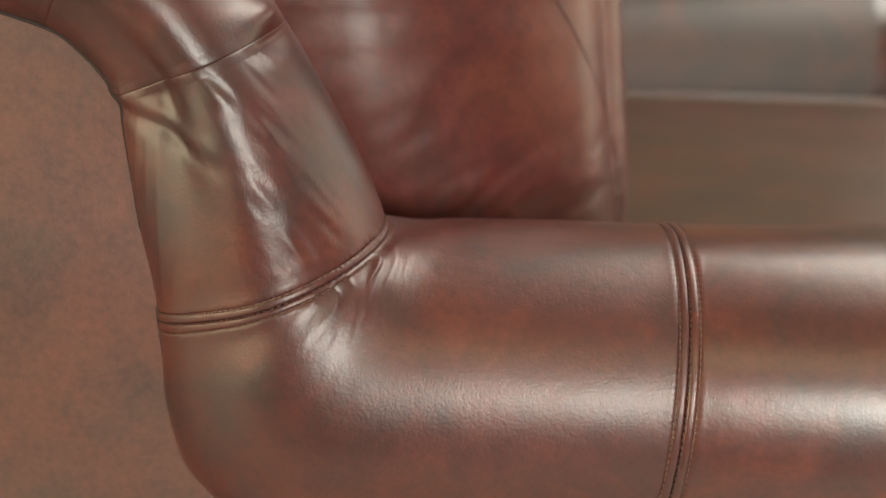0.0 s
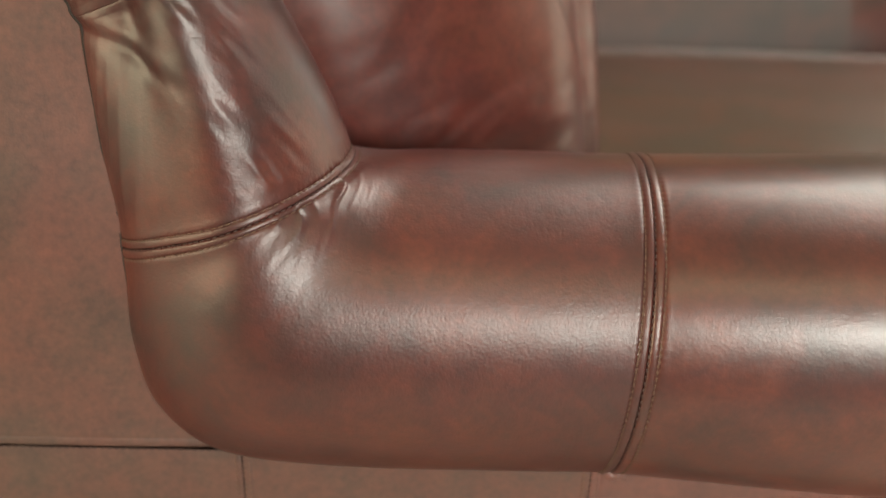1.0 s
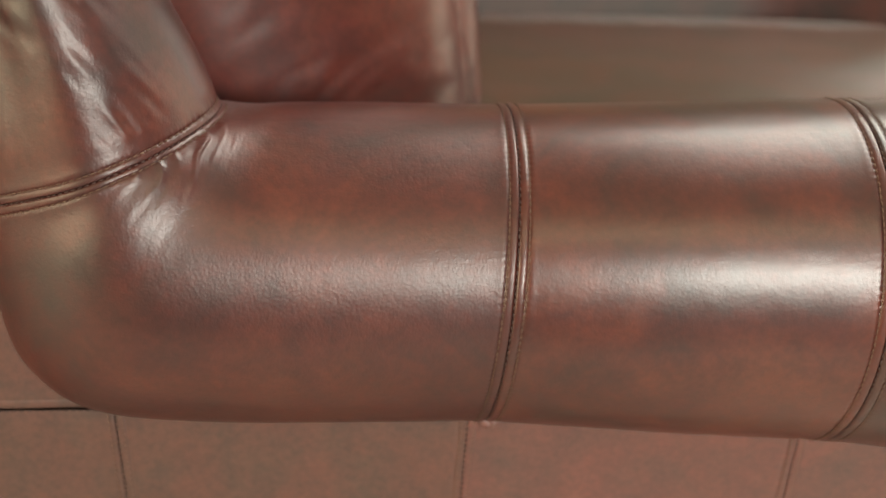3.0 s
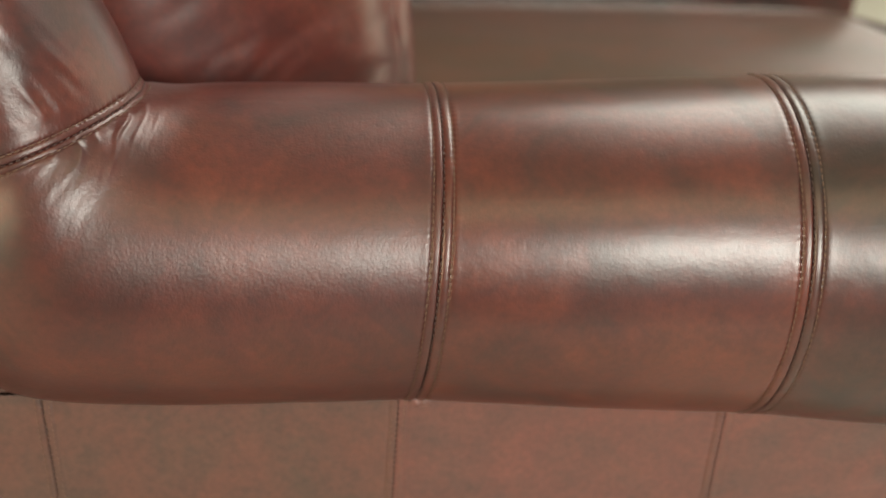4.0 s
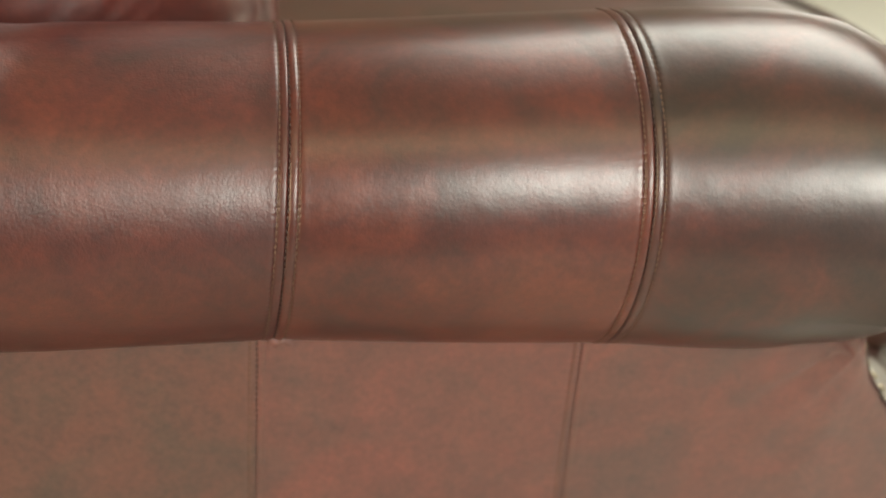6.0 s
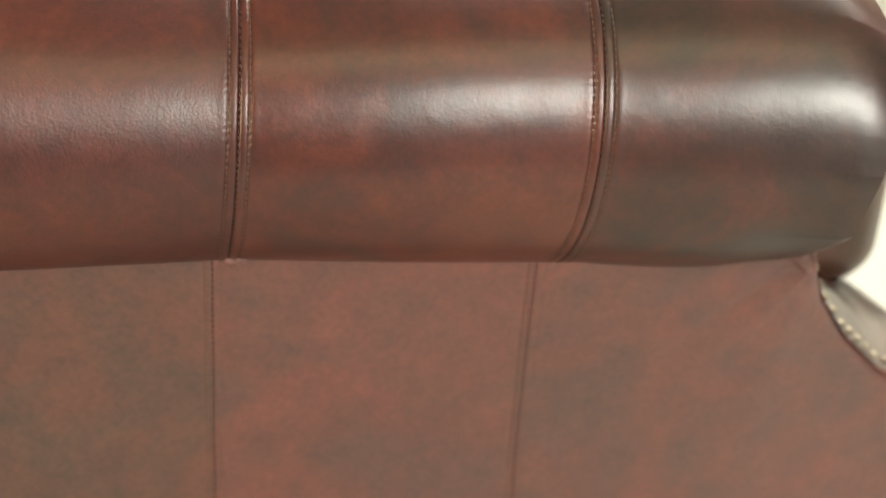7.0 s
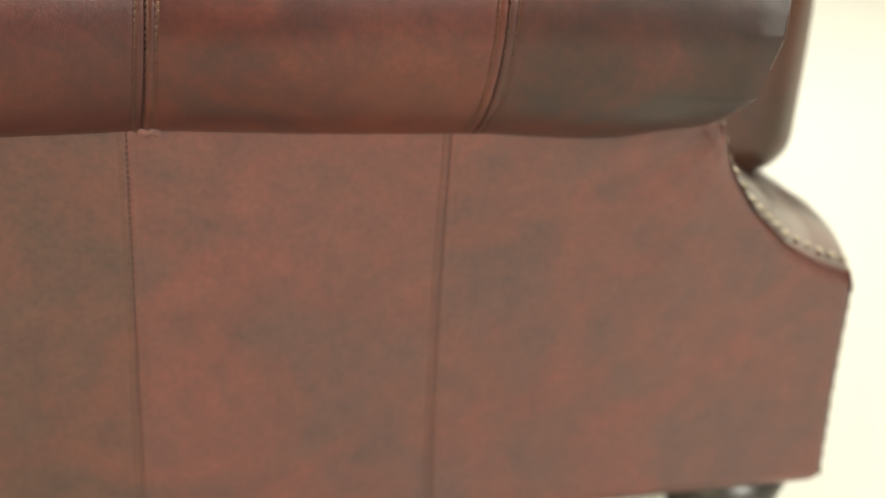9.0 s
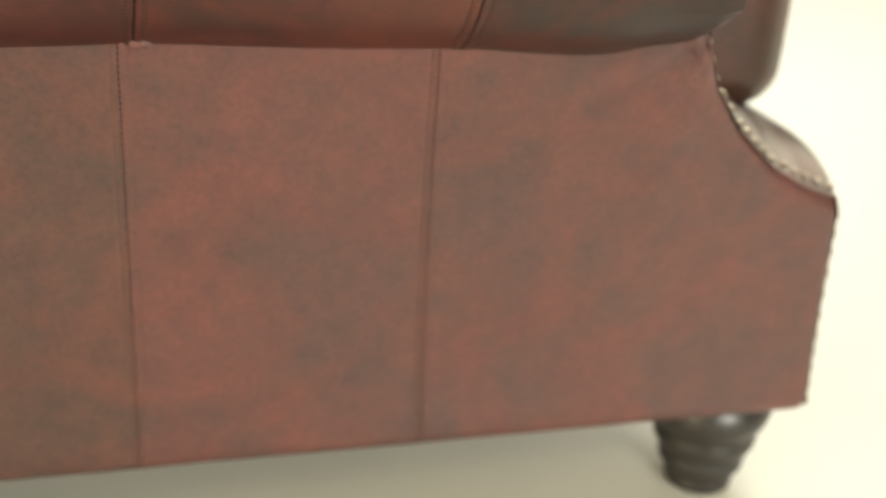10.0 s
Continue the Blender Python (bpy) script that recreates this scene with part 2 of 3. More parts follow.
def roll_row(s):
    k = ROLL[:, 0]
    i = int(np.clip(np.searchsorted(k, s) - 1, 0, len(k) - 2))
    a, b = ROLL[i], ROLL[i + 1]
    pa, nb = ROLL[max(i - 1, 0)], ROLL[min(i + 2, len(k) - 1)]
    h = b[0] - a[0]
    u = (s - a[0]) / h
    ma = (b - pa) / max(b[0] - pa[0], 1e-6) * h
    mb = (nb - a) / max(nb[0] - a[0], 1e-6) * h
    return ((2 * u**3 - 3 * u**2 + 1) * a + (u**3 - 2 * u**2 + u) * ma + (-2 * u**3 + 3 * u**2) * b + (u**3 - u**2) * mb)[1:]


def wobble(p, scale, amp):
    return amp * noise.noise(Vector(p) * scale)


def pleats(s, th):
    """Gathers where the leather is pulled round the corner, and creases up the back."""
    h = 0.0
    q = (th if th < math.pi else th - 2 * math.pi)
    if 0 < s < 0.11:
        w = math.exp(-((q + 0.72) / 0.42) ** 2)
        fan = q * 14.0 + s * 120 + 3.2 * noise.noise(Vector((q * 3.0, s * 10, 4.0)))
        fall = math.exp(-((s / (0.040 + 0.020 * noise.noise(Vector((q * 6.0, 0.0, 3.0))))) ** 2)) * min(1.0, s / 0.010)
        h += 0.0031 * w * fall * ((1 - abs(math.sin(fan))) ** 2.2 - 0.22) * (0.75 + 1.2 * noise.noise(Vector((q * 5.0 + s * 30, 2.0, 6.0))))
        # finer creases that spread from the gathers
        w = math.exp(-((q + 1.0) / 0.45) ** 2 - ((s - 0.05) / 0.035) ** 2)
        h += 0.0004 * w * noise.noise(Vector((q * 15.0 + s * 130, s * 26 - q * 4, 8.0)))
    if -0.17 < s < -0.02:
        w = math.exp(-((q + 1.1) / 0.6) ** 2)
        n1 = noise.noise(Vector((q * 3.0 + s * 20, s * 50 - q * 9, 1.0)))
        h += 0.0011 * w * n1 * abs(noise.noise(Vector((q * 2.0, s * 14, 9.0)))) * 2 * min(1, (s + 0.17) / 0.02)
        # long fold that runs down from the notch beside the side panel
        d = s + 0.150 - 0.050 * (q + 2.6)
        run = max(0.0, min(1.0, (q + 2.75) / 0.2)) * max(0.0, min(1.0, (-1.35 - q) / 0.5))
        h += run * (0.0013 * math.exp(-((d + 0.013) / 0.009) ** 2) - 0.0016 * math.exp(-(d / 0.008) ** 2))
        # pull lines that fan out from the side panel
        v = math.exp(-((q + 2.45) / 0.35) ** 2)
        h += 0.0007 * v * noise.noise(Vector((q * 10.0 + s * 30, s * 18, 7.0)))
    if -0.24 < s < -0.08:
        # puffed fold at the inner end of the short seam
        w = math.exp(-((q + 0.35) / 0.30) ** 2)
        h += 0.007 * w * (math.exp(-((s + 0.172) / 0.010) ** 2) - 0.8 * math.exp(-((s + 0.155) / 0.008) ** 2))
    # hollow between the side panel and the crest of the back roll, deepest at the top
    if -0.30 < s < 0.12:
        deep = float(np.interp(s, (-0.30, -0.15, -0.03, 0.02, 0.12), (0.0, 0.023, 0.011, 0.009, 0.0)))
        h -= deep * math.exp(-((q + (1.95 if s < -0.03 else 1.95 + 2.0 * min(0.15, s + 0.03))) / 0.5) ** 2)
    return h


KINKS = (-2.65, -2.2, -1.75, -0.85, 0.1, 1.2, 2.4, -2.65 + 2 * math.pi)


def facet(th):
    """Radius of the folded, many-sided end of the roll against a round one."""
    a = (th + 2.65) % (2 * math.pi) - 2.65
    for k0, k1 in zip(KINKS, KINKS[1:]):
        if k0 <= a <= k1:
            low = max(0.0, 1 - abs(a + 2.2) / 0.45)
            return (1.035 + 0.075 * low) * math.cos((k1 - k0) / 2) / math.cos(a - (k0 + k1) / 2)
    return 1.0


def roll_point(s, th, off=0.0):
    ix, iz, ox, oz, yc, rv = roll_row(s)
    c = Vector(((ix + ox) / 2, yc, (iz + oz) / 2))
    u = Vector(((ix - ox) / 2, 0, (iz - oz) / 2))
    ru = u.length
    n = (u / ru) * math.cos(th) / ru + Vector((0, math.sin(th), 0)) / rv
    n.normalize()
    d = u * math.cos(th) + Vector((0, rv * math.sin(th), 0))
    if s > 0.71:
        g = min(1.0, (s - 0.71) / 0.07)
        q = th if th < math.pi else th - 2 * math.pi
        d *= 1 + float(np.interp(q, (-2.5, -2.0, -1.5, 0.0), (0.9, 0.6, 0.25, 0.25))) * g * g * (3 - 2 * g) * (facet(th) - 1)
    return c + d + n * off


CUTS = (-0.62, -0.262, -0.16, 0.0, 0.36, 0.59, 0.78)
SWELL = (0.0, 0.001, 0.0015, 0.0066, 0.0036, 0.0024)


def swell(s, th):
    """Stuffing that bulges each panel of the roll between its seams, least along the top."""
    for a, b, h in zip(CUTS, CUTS[1:], SWELL):
        if a <= s <= b:
            u = (s - a) / (b - a)
            u = u ** 0.8 if b < 0.7 else 0.5 * u
            return h * (1 - (2 * u - 1) ** 2) * (0.1 + 0.9 * max(0.0, -math.sin(th + 0.25)))
    return 0.0


def pucker(d, s, th):
    """Dents of single stitches along a seam, d metres from it, and crimps where the corner seam is gathered."""
    q = th if th < math.pi else th - 2 * math.pi
    h = -0.0006 * math.exp(-((d - 0.0068) / 0.0013) ** 2) * max(0.0, math.cos(th * 152)) if d < 0.012 else 0.0
    if abs(s) < 0.016 and q < 0.3:
        w = math.exp(-((q + 0.35) / 0.55) ** 2)
        h += 0.0010 * w * math.exp(-((d - 0.0075) / 0.0035) ** 2) * noise.noise(Vector((q * 38.0, s * 40, 2.0)))
    return h


def roll_panel(name, s0, s1, size0=1.0, size1=1.0, n=40, label="", mat=LEATHER, around=608):
    th = np.linspace(0, 2 * math.pi, around, endpoint=False)
    ss = dense(s0, s1, n, lo=size0 > 0, hi=size1 > 0)
    verts = []
    for s in ss:
        h = 0
        if size0 > 0:
            h += ridge(s - s0, size0)
        if size1 > 0:
            h += ridge(s1 - s, size1)
        for t in th:
            off = h + pleats(s, t) + swell(s, t)
            if size0 == 1 and s - s0 < 0.016:
                off += pucker(s - s0, s, t)
            if size1 == 1 and s1 - s < 0.016:
                off += pucker(s1 - s, s, t)
            p = roll_point(s, t)
            off += wobble(p, 9, 0.0012)
            verts.append(roll_point(s, t, off))
    return part(name, verts, grid_faces(len(ss), len(th), True), mat, chair, label)


S_END = 0.78
rear_roll = roll_panel("arm_roll_panel", 0.0, 0.36, 1, 1, 110, "soft roll leather gathered at the corner seam", LEATHER_REAR, 608)
mid_roll = roll_panel("arm_roll_panel", 0.36, 0.59, 1, 1, 40)
front_roll = roll_panel("arm_roll_panel", 0.59, S_END, 1, 0, 36, "darker umber leather at the front of the roll", LEATHER_DARK)
roll_panel("back_roll_panel", -0.16, 0.0, 0.15, 1, 60, "creased roll leather rising to the back", LEATHER_REAR, 608)
roll_panel("back_roll_panel", -0.262, -0.16, 0.15, 0.15, 40, "", LEATHER_REAR, 300)
roll_panel("back_roll_panel", -0.62, -0.262, 0, 0.15, 30, "", LEATHER_REAR, 200)

# rounded and pleated end of the arm roll
th_n = 128
verts = []
for k, (dx, f) in enumerate(((-0.0005, 1.0), (0.002, 1.0), (0.004, 0.98), (0.005, 0.95), (0.004, 0.85), (0.002, 0.6), (0.001, 0.3), (0.0, 0.02))):
    for j in range(th_n):
        t = 2 * math.pi * j / th_n
        p = roll_point(S_END, t)
        c = Vector((0.584, 0.692, 0.6535))
        q = c + (p - c) * f
        if 0 < k:
            q = q + (p - c).normalized() * 0.0012 * math.sin(t * 13 + math.sin(t * 5))
        q.x += dx
        off = wobble(p, 9, 0.0012)
        verts.append(q + (p - c).normalized() * off)
part("arm_roll_end", verts, grid_faces(8, th_n, True), LEATHER_DARK, chair, "gathered round end of the arm roll")


def roll_line(s, side, step=200, off=0.0006, t0=-3.0, t1=0.2):
    return [roll_point(s + side, t, ridge(abs(side)) + off + pleats(s + side, t) + swell(s + side, t) + wobble(roll_point(s + side, t), 9, 0.0012))
            for t in np.linspace(t0, t1, step)]


for s, roll in ((0.0, rear_roll), (0.36, mid_roll), (0.59, front_roll)):
    for side in (-0.0066, 0.0068):
        v, f = stitches(roll_line(s, side), 0.0046, 0.0032, 0.00050)
        part("stitching", v, f, THREAD, roll, "tan thread in a row along the seam", kind="stuff")
    v, f = stitches(roll_line(s, 0.0002, off=0.0012), 0.0046, 0.0030, 0.0006)
    part("stitching", v, f, THREAD_DARK, roll, "dark thread in the seam", kind="stuff")


# ---- outside panels ----
def y_top(x):
    return float(np.interp(x, (-0.6, 0.14, 0.38, 0.59, 0.70, 0.80), (0.712, 0.708, 0.686, 0.655, 0.675, 0.700)))


def y_side(x, z):
    s = min(1.0, max(0.0, (0.55 - z) / 0.43))
    return y_top(x) + (0.745 - y_top(x)) * (1 - (1 - s) ** 1.8)


def z_low(x):
    return 0.146 - 0.045 * (x - 0.12)


def seam_x(k, z):
    f = (0.55 - z) / 0.41
    return (-0.46, -0.107 + 0.010 * f, 0.141 - 0.010 * f, 0.379 + 0.012 * f)[k]


FRONT = ((0.118, 0.820), (0.20, 0.814), (0.30, 0.806), (0.355, 0.801), (0.371, 0.792), (0.389, 0.750), (0.413, 0.709),
         (0.456, 0.660), (0.500, 0.622), (0.550, 0.595), (0.58, 0.592))


def front_x(z):
    return float(np.interp(z, [a for a, _ in FRONT], [b for _, b in FRONT]))


def side_off(x, z):
    o = 0.0016 * noise.noise(Vector((x * 7, 3.1, z * 7)))
    # pull folds that fan out of the notch under the roll
    dx, dz = 0.60 - x, 0.555 - z
    r = math.hypot(dx, dz)
    if dz > 0 and r < 0.2:
        a = math.atan2(dz, dx)
        o += 0.0105 * math.exp(-r / 0.06) * math.sin(a * 13) * min(1, r / 0.02) * math.exp(-((a - 0.75) / 0.5) ** 2)
    return o


def side_panel(k):
    us = dense(0.0, 0.24, 26, 0.02)
    us = [u / 0.24 for u in us]
    vs = list(np.linspace(0, 1, 60))
    verts = []
    for i, v in enumerate(vs):
        for u in us:
            z1 = 0.575
            zx = z_low(0.3)
            z = zx + (z1 - zx) * v
            xl = seam_x(k, z)
            xr = seam_x(k + 1, z) if k < 3 else front_x(z)
            x = xl + (xr - xl) * u
            z = z_low(x) + (z1 - z_low(x)) * v
            if k == 0:
                z = z_low(x) + (0.560 - z_low(x)) * v
            if k == 3:
                x = xl + (front_x(z) - xl) * u
            y = y_side(x, z)
            h = side_off(x, z)
            dl, dr = (x - xl), (xr - x)
            if k > 0:
                h += ridge(dl, 0.55)
            if k < 3:
                h += ridge(dr, 0.55)
            else:
                h += -0.008 * math.exp(-max(0, dr) / 0.004)
            if k == 0:
                h += ridge(0.560 - z, 0.5)
            h += -0.006 * math.exp(-(z - z_low(x)) / 0.004)
            verts.append((x, y - h, z))
    n, m = len(vs), len(us)
    faces = grid_faces(n, m)
    # turned-in rim along the bottom and the front
    s = len(verts)
    for j in range(m):
        x, y, z = verts[j]
        verts.append((x, y + 0.03, z + 0.002))
    faces += [(j, s + j, s + j + 1, j + 1) for j in range(m - 1)]
    return part("outside_panel", verts, faces, LEATHER_BROWN if k < 2 else LEATHER_SIDE, chair)


panels = [side_panel(k) for k in range(4)]

for k in (1, 2, 3):
    for side in (-0.0047, 0.0047):
        line = [(seam_x(k, z) + side, y_side(seam_x(k, z), z) - side_off(seam_x(k, z) + side, z) - 0.0009, z) for z in np.linspace(0.556, 0.15, 120)]
        part("stitching", *stitches(line, 0.005, 0.0034, 0.0004), THREAD_BROWN, panels[k], "brown thread in a row along the seam", kind="stuff")
    line = [(seam_x(k, z), y_side(seam_x(k, z), z) - side_off(seam_x(k, z), z) + 0.0005, z) for z in np.linspace(0.556, 0.15, 120)]
    part("stitching", *stitches(line, 0.005, 0.0034, 0.0009), THREAD_DARK, panels[k], "dark thread in the seam", kind="stuff")

# crumpled leather tucked in under the end of the roll seam
low = min((roll_point(0.36, t) for t in np.linspace(-math.pi, -math.pi / 2, 200)), key=lambda p: abs(p.y - y_top(p.x) + 0.004))
verts = []
for a in np.linspace(-1, 1, 15):
    for b in np.linspace(-1, 1, 7):
        bulge = 0.0022 * max(0.0, 1 - a * a) * max(0.0, 1 - b * b) * (1 + 0.9 * noise.noise(Vector((a * 3.5, b * 2.0, 3.2))))
        verts.append((low.x + 0.005 + 0.008 * a, low.y - 0.0010 - bulge, low.z - 0.0022 + 0.0036 * b + 0.001 * math.sin(a * 5)))
part("seam_tuck", verts, grid_faces(15, 7), LEATHER_SIDE, chair, "crumpled leather tuck under the roll seam")

# upper side panel, beside the back
us, vs = np.linspace(0, 1, 50), dense(0.5605, 0.95, 50, hi=False)
verts = []
for z in vs:
    for u in us:
        x = -0.46 + (0.46 + float(np.interp(z, (0.56, 0.65, 0.75, 0.85, 0.90, 0.93, 0.95), (-0.10, -0.10, -0.12, -0.16, -0.20, -0.27, -0.36)))) * u
        y = 0.711 - ridge(z - 0.5605, 0.5) - 0.0025 * noise.noise(Vector((x * 6, 1.0, z * 6))) - 0.010 * math.exp(-((x + 0.30) / 0.12) ** 2 - ((z - 0.74) / 0.09) ** 2)
        verts.append((x, y, z))
part("upper_side_panel", verts, grid_faces(len(vs), len(us)), LEATHER_BROWN, chair, "smooth flat leather beside the back")
line = [(x, 0.7090 - side_off(x, 0.56), 0.5605) for x in np.linspace(-0.45, -0.115, 120)]
part("stitching", *stitches(line, 0.005, 0.0034, 0.0007), THREAD_DARK, chair, "dark thread in the seam", kind="stuff")

# shade of the gap between roll and side panel, put in as a black tube
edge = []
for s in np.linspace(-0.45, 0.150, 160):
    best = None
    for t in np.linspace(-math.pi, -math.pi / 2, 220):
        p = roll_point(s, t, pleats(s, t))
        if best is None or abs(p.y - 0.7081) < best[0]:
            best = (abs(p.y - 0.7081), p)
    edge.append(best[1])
part("tucked_edge", *tube(edge, 0.0015, 8), MATT_BLACK, chair, "dark tucked edge where roll meets panel")

# ---- front of the arm ----
prof = [(x, z) for z, x in FRONT][::-1]
pts = []
for (x0, z0), (x1, z1) in zip(prof, prof[1:]):
    for u in np.linspace(0, 1, 8, endpoint=False):
        pts.append((x0 + (x1 - x0) * u, z0 + (z1 - z0) * u))
pts.append(prof[-1])
verts, W = [], 0.19
for i, (x, z) in enumerate(pts):
    a, b = pts[max(i - 2, 0)], pts[min(i + 2, len(pts) - 1)]
    t = Vector((b[0] - a[0], 0, b[1] - a[1])).normalized()
    n = Vector((-t.z, 0, t.x))
    for k, w in enumerate(np.linspace(0, 1, 14)):
        crown = 0.034 * (1 - (1 - min(1.0, w / 0.6)) ** 2) * max(0.10, n.z) - 0.002
        p = Vector((x, y_side(x, z) + 0.004 + W * w, z)) + n * crown
        verts.append(p)
arm_front = part("arm_front", verts, grid_faces(len(pts), 14), LEATHER_DARK, chair, "curved leather front of the arm edged with nailheads")


def dome(at, n, r=0.0047):
    n = Vector(n).normalized()
    a = n.cross(Vector((0.1, 0.9, 0.2))).normalized()
    b = n.cross(a)
    verts = []
    for e, h in ((1.0, 0.0), (0.97, 0.18), (0.75, 0.45), (0.4, 0.62), (0.02, 0.68)):
        for k in range(12):
            t = 2 * math.pi * k / 12
            verts.append(Vector(at) + r * e * (math.cos(t) * a + math.sin(t) * b) + n * r * h)
    return verts, grid_faces(5, 12, True)


run, last = 0.0, None
for i, (x, z) in enumerate(pts):
    if last is not None:
        run += math.hypot(x - last[0], z - last[1])
    last = (x, z)
    if run < 0.016 or i < 4:
        continue
    run = 0.0
    a, b = pts[max(i - 2, 0)], pts[min(i + 2, len(pts) - 1)]
    n = Vector((-(b[1] - a[1]), 0.0, b[0] - a[0]))
    v, f = dome(Vector((x, y_side(x, z) + 0.016, z)) + n.normalized() * (0.0068 * max(0.10, n.normalized().z) - 0.0022 + (0.0062 if n.normalized().z < 0.3 else 0.0)), n)
    part("nailhead", v, f, BRASS, arm_front, "antique brass nailhead")

# ---- inside of the arm, deck, back and far arm ----
for flip in (False, True):
    # side_core and arm_core are unseen black blocks that stop light behind the panels
    for nm, bx, mat in (("inner_arm", (-0.14, 0.57, 0.76, 0.862, 0.16, 0.66), LEATHER), ("side_core", (-0.44, 0.57, 0.757, 0.80, 0.16, 0.55), MATT_BLACK),
                        ("arm_core", (0.5, 0.785, 0.757, 0.86, 0.13, 0.36), MATT_BLACK)):
        x0, x1, y0, y1, z0, z1 = bx
        if flip:
            y0, y1 = 2.62 - y1, 2.62 - y0
        part(nm, *box_mesh(x0, x1, y0, y1, z0, z1, 0.02), mat, chair)
part("seat_deck", *box_mesh(-0.40, 0.775, 0.80, 1.82, 0.14, 0.41, 0.02), LEATHER, chair)
part("inner_back", *box_mesh(-0.46, -0.24, 0.80, 1.82, 0.15, 0.93, 0.04), LEATHER, chair)


def turned_foot():
    rows = ((0.0, 0.0), (0.030, 0.0), (0.036, 0.004), (0.037, 0.012), (0.034, 0.017), (0.036, 0.019), (0.045, 0.027), (0.046, 0.034), (0.042, 0.041), (0.043, 0.044),
            (0.053, 0.052), (0.055, 0.060), (0.051, 0.067), (0.052, 0.070), (0.062, 0.080), (0.066, 0.092), (0.064, 0.103), (0.058, 0.108), (0.058, 0.118), (0.0, 0.118))
    verts = []
    for r, z in rows:
        for k in range(48):
            t = 2 * math.pi * k / 48
            verts.append((r * math.cos(t), r * math.sin(t), z))
    return verts, grid_faces(len(rows), 48, True)


fv, ff = turned_foot()
foot_me = mesh_of("turned_foot", fv, ff, WOOD)
for x, y, hgt in ((0.748, 0.826, 1.12), (-0.36, 0.83, 1.5), (0.748, 1.794, 1.12), (-0.36, 1.794, 1.5)):
    f = new("turned_foot", foot_me)
    f.location, f.scale = (x, y, -0.0195), (1.06, 1.06, hgt * 1.07)
    f["label"] = "turned ebonised wooden foot"
    hang(f, chair)


# the other arm mirrors this one
def far_roll(name, s0, s1, n, mat):
    th = np.linspace(0, 2 * math.pi, 72, endpoint=False)
    ss = np.linspace(s0, s1, n)
    verts = []
    for s in ss:
        for t in th:
            p = roll_point(s, t, 0)
            q = roll_point(s, t, wobble(p, 8, 0.003) + pleats(s, t))
            verts.append((q.x * 1.7 if q.x > 0 else q.x, 2.62 - q.y, 0.66 + (q.z - 0.66) * 1.42))
    part(name, verts, grid_faces(len(ss), len(th), True), mat, chair)


far_roll("arm_roll_panel", 0.0, 0.36, 40, LEATHER_FAR)
far_roll("arm_roll_panel", 0.36, 0.59, 24, LEATHER_FAR)
far_roll("arm_roll_panel", 0.59, S_END, 24, LEATHER_DARK)
far_roll("back_roll_panel", -0.62, 0.0, 50, LEATHER)
part("outside_panel", *box_mesh(-0.44, 0.79, 1.84, 1.88, 0.13, 0.56, 0.012), LEATHER_SIDE, chair)
part("upper_side_panel", *box_mesh(-0.44, -0.12, 1.85, 1.89, 0.56, 0.95, 0.012), LEATHER_SIDE, chair)
part("top_roll", *tube([(-0.40, y, 0.985) for y in np.linspace(0.79, 1.83, 30)], 0.055, 24), LEATHER, chair)
part("outside_back", *box_mesh(-0.49, -0.455, 0.73, 1.88, 0.14, 0.95, 0.015), LEATHER_SIDE, chair)


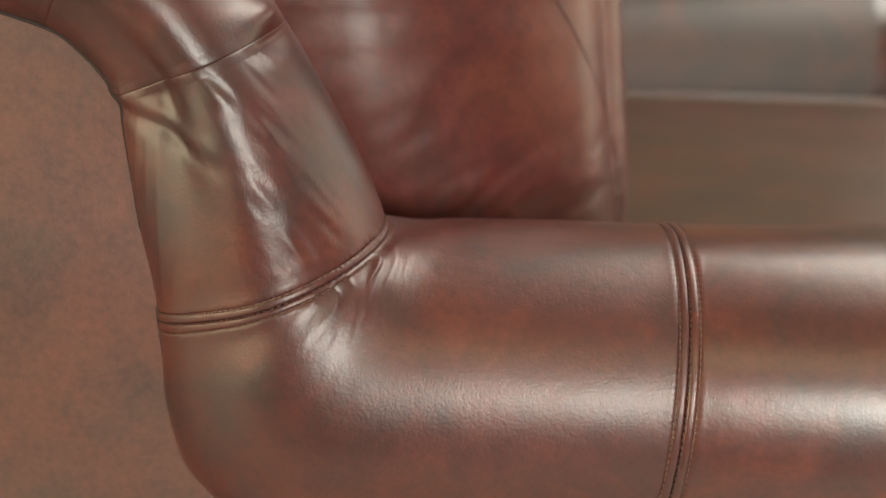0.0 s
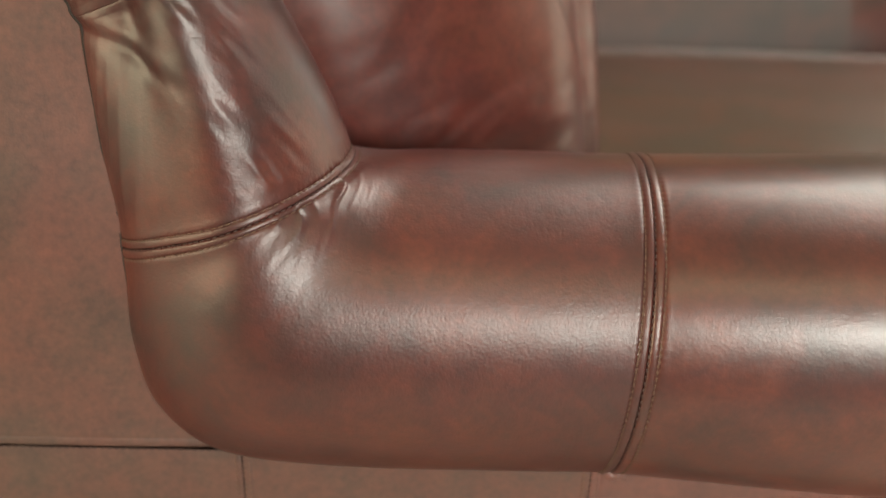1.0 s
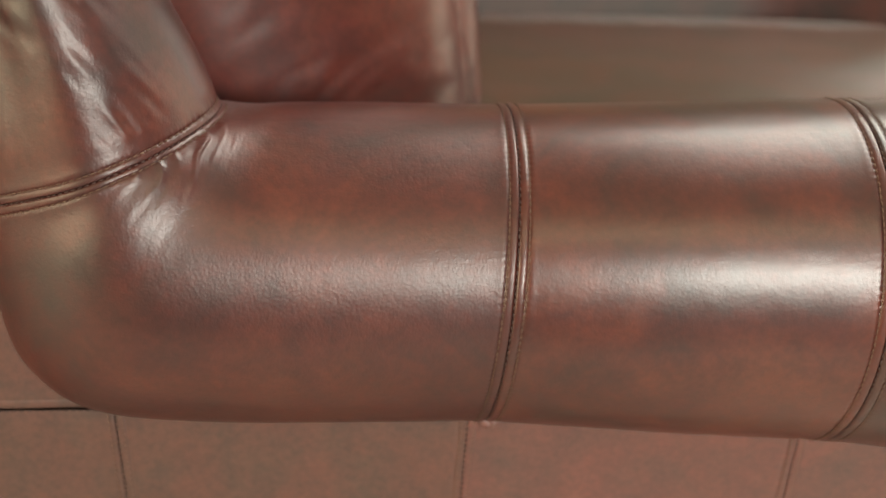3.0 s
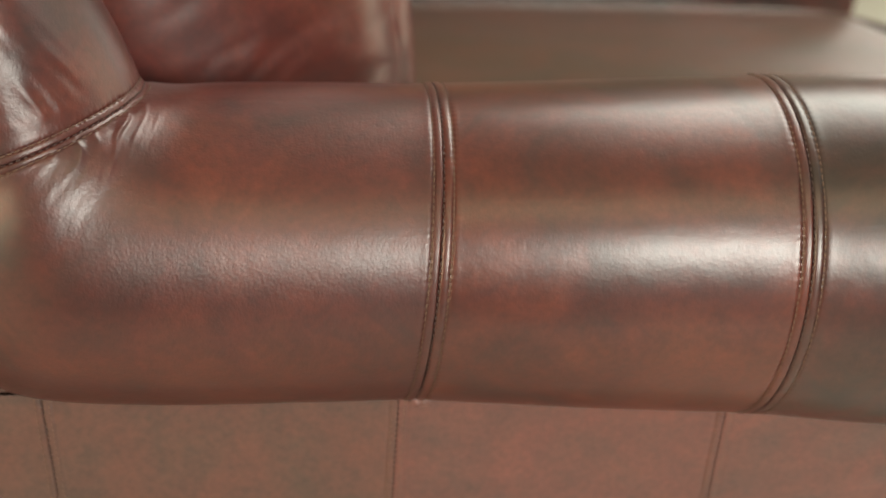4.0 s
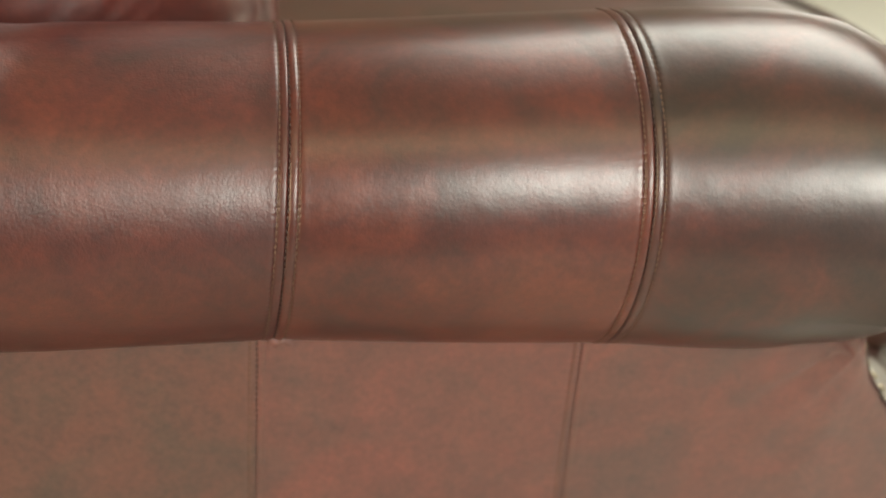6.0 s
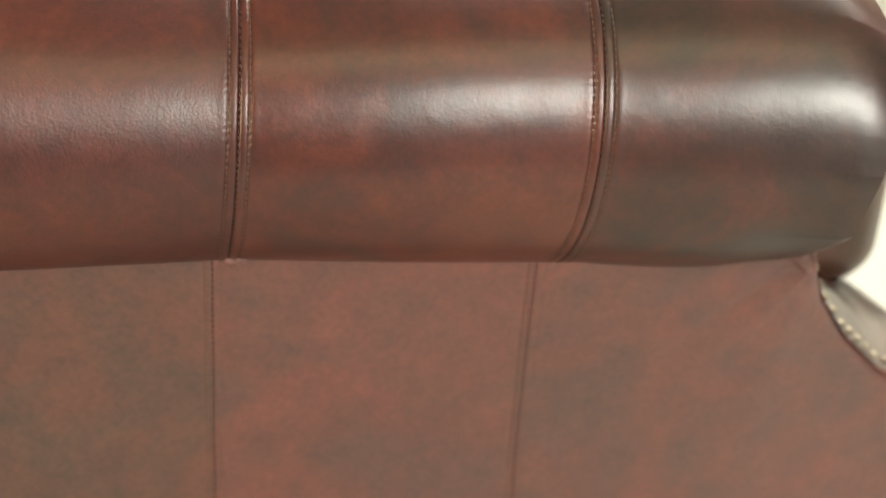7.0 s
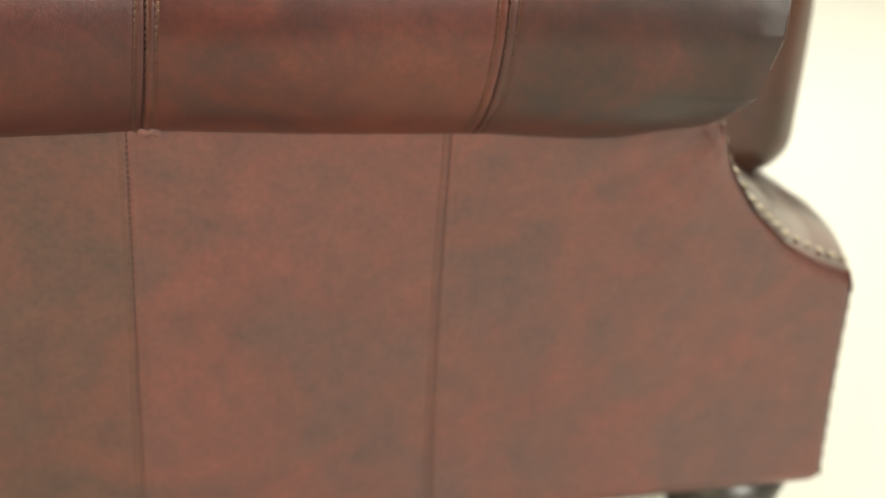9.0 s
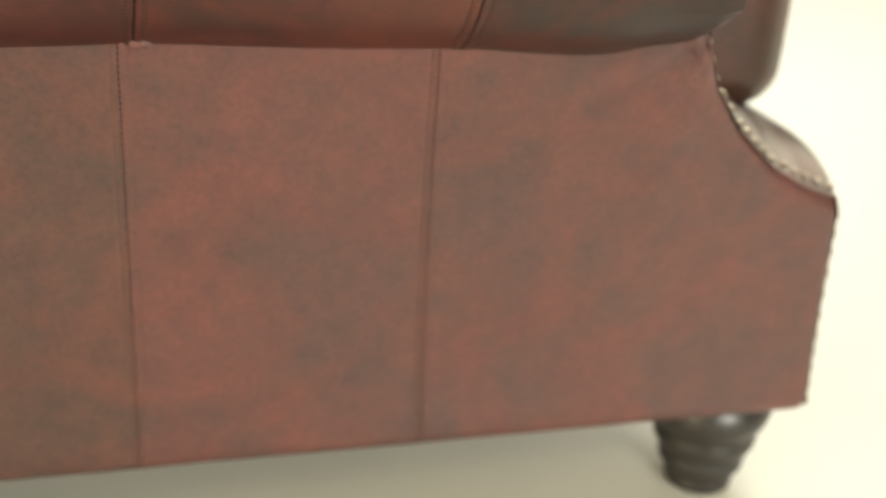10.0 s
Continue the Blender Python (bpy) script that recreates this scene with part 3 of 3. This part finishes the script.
# ---- loose cushions ----
def pillow(x0, x1, y0, y1, z0, z1, r=0.04, crown=(0.03, 0.02, 0.02), n=44, lean=0.0, creases=0.0, roundness=0.0, bow=1.0, skew=0.0):
    """A stuffed cushion: a box with rounded edges whose faces swell outwards."""
    bm = bmesh.new()
    bmesh.ops.create_cube(bm, size=2.0)
    bmesh.ops.subdivide_edges(bm, edges=bm.edges[:], cuts=n, use_grid_fill=True)
    c = Vector(((x0 + x1) / 2, (y0 + y1) / 2, (z0 + z1) / 2))
    h = Vector(((x1 - x0) / 2, (y1 - y0) / 2, (z1 - z0) / 2))
    for v in bm.verts:
        q = Vector([math.copysign(abs(a) ** 0.8, a) for a in v.co])
        p = Vector((q.x * h.x, q.y * h.y, q.z * h.z))
        inner = Vector([max(-(hh - r), min(hh - r, a)) for a, hh in zip(p, h)])
        d = (p - inner).normalized()
        sw = Vector((crown[0] * q.x * (1 - q.y**2) * (1 - bow * q.z**2), crown[1] * q.y * (1 - q.x**2) * (1 - q.z**2), crown[2] * q.z * (1 - q.x**2) * (1 - q.y**2)))
        w = inner + d * r + sw + c
        w.x += -lean * (w.z - z0)
        w.x += skew * max(0.0, w.y - y0) * (0.5 + 0.5 * q.x)
        if q.y < 0 and roundness:
            w.y += (0.12 * max(0.0, q.x) - 0.08 * max(0.0, 0.3 - q.x)) * max(0.0, w.z - z0 - 0.02)
            w.y += roundness * max(0.0, (q.x + 0.05) / 1.05) ** 2
        o = wobble(w, 6, 0.003)
        if creases:
            a = noise.noise(Vector((w.x * 44 - w.z * 58, w.y * 6, w.x * 14 + w.z * 16)))
            zone = math.exp(-((w.x - 0.08) / 0.08) ** 2 - ((w.z - 0.73) / 0.06) ** 2)
            b = noise.noise(Vector((w.x * 7, w.y * 6, w.z * 46)))
            top = math.exp(-((w.z - 0.93) / 0.06) ** 2)
            o += creases * ((1 - abs(a)) ** 3 * zone + 0.9 * b * top + 0.25 * a)
        v.co = w + d * o
    bm.verts.index_update()
    vs = [v.co[:] for v in bm.verts]
    fs = [tuple(v.index for v in f.verts) for f in bm.faces]
    bm.free()
    return vs, fs


seat = base("seat_cushion", (0.35, 1.285, 0.41), "thick brown leather seat cushion with piped edge", "cushion")
part("cover", *pillow(-0.16, 0.806, 0.872, 1.745, 0.408, 0.668, 0.04, (0.05, 0.0, 0.008), 60, bow=0.2, skew=0.16), LEATHER_SEAT, seat)
loop = []
for t in np.linspace(0, 2 * math.pi, 241):
    cx, sx = math.cos(t), math.sin(t)
    L = (abs(cx) ** 9 + abs(sx) ** 9) ** (1 / 9)
    qx, qy = cx / L, sx / L
    px, py = 0.323 + 0.470 * qx + 0.040 * qx * (1 - qy**2), 1.3085 + 0.425 * qy
    loop.append((px + 0.16 * (py - 0.872) * (0.5 + 0.5 * qx), py, 0.664 + 0.004 * (1 - min(abs(qx), abs(qy)))))
part("piping", *tube(loop, 0.006), LEATHER_SEAT, seat, "leather piping round the top edge")

cush = base("back_cushion", (0.0, 1.285, 0.65), "plump oxblood leather back cushion leaning on the back", "cushion")
cv, cf = pillow(-0.25, 0.185, 0.890, 1.74, 0.635, 1.13, 0.05, (0.03, 0.018, 0.03), 90, 0.10, 0.0032, 0.105)
part("cover", cv, cf, LEATHER_RED, cush)
near = BVHTree.FromPolygons([tuple(v) for v in cv], cf)
line = []
for z in np.linspace(0.70, 0.99, 60):
    x = 0.174 - 0.10 * (z - 0.70) - 1.5 * (z - 0.70) ** 2
    hit = near.ray_cast(Vector((x, 0.5, z)), Vector((0, 1, 0)))
    if hit[0]:
        line.append(hit[0] + Vector((0, -0.0004, 0)))
part("stitching", *stitches(line, 0.005, 0.0036, 0.0008), THREAD_DARK, cush, "dark thread along the boxed edge", kind="stuff")
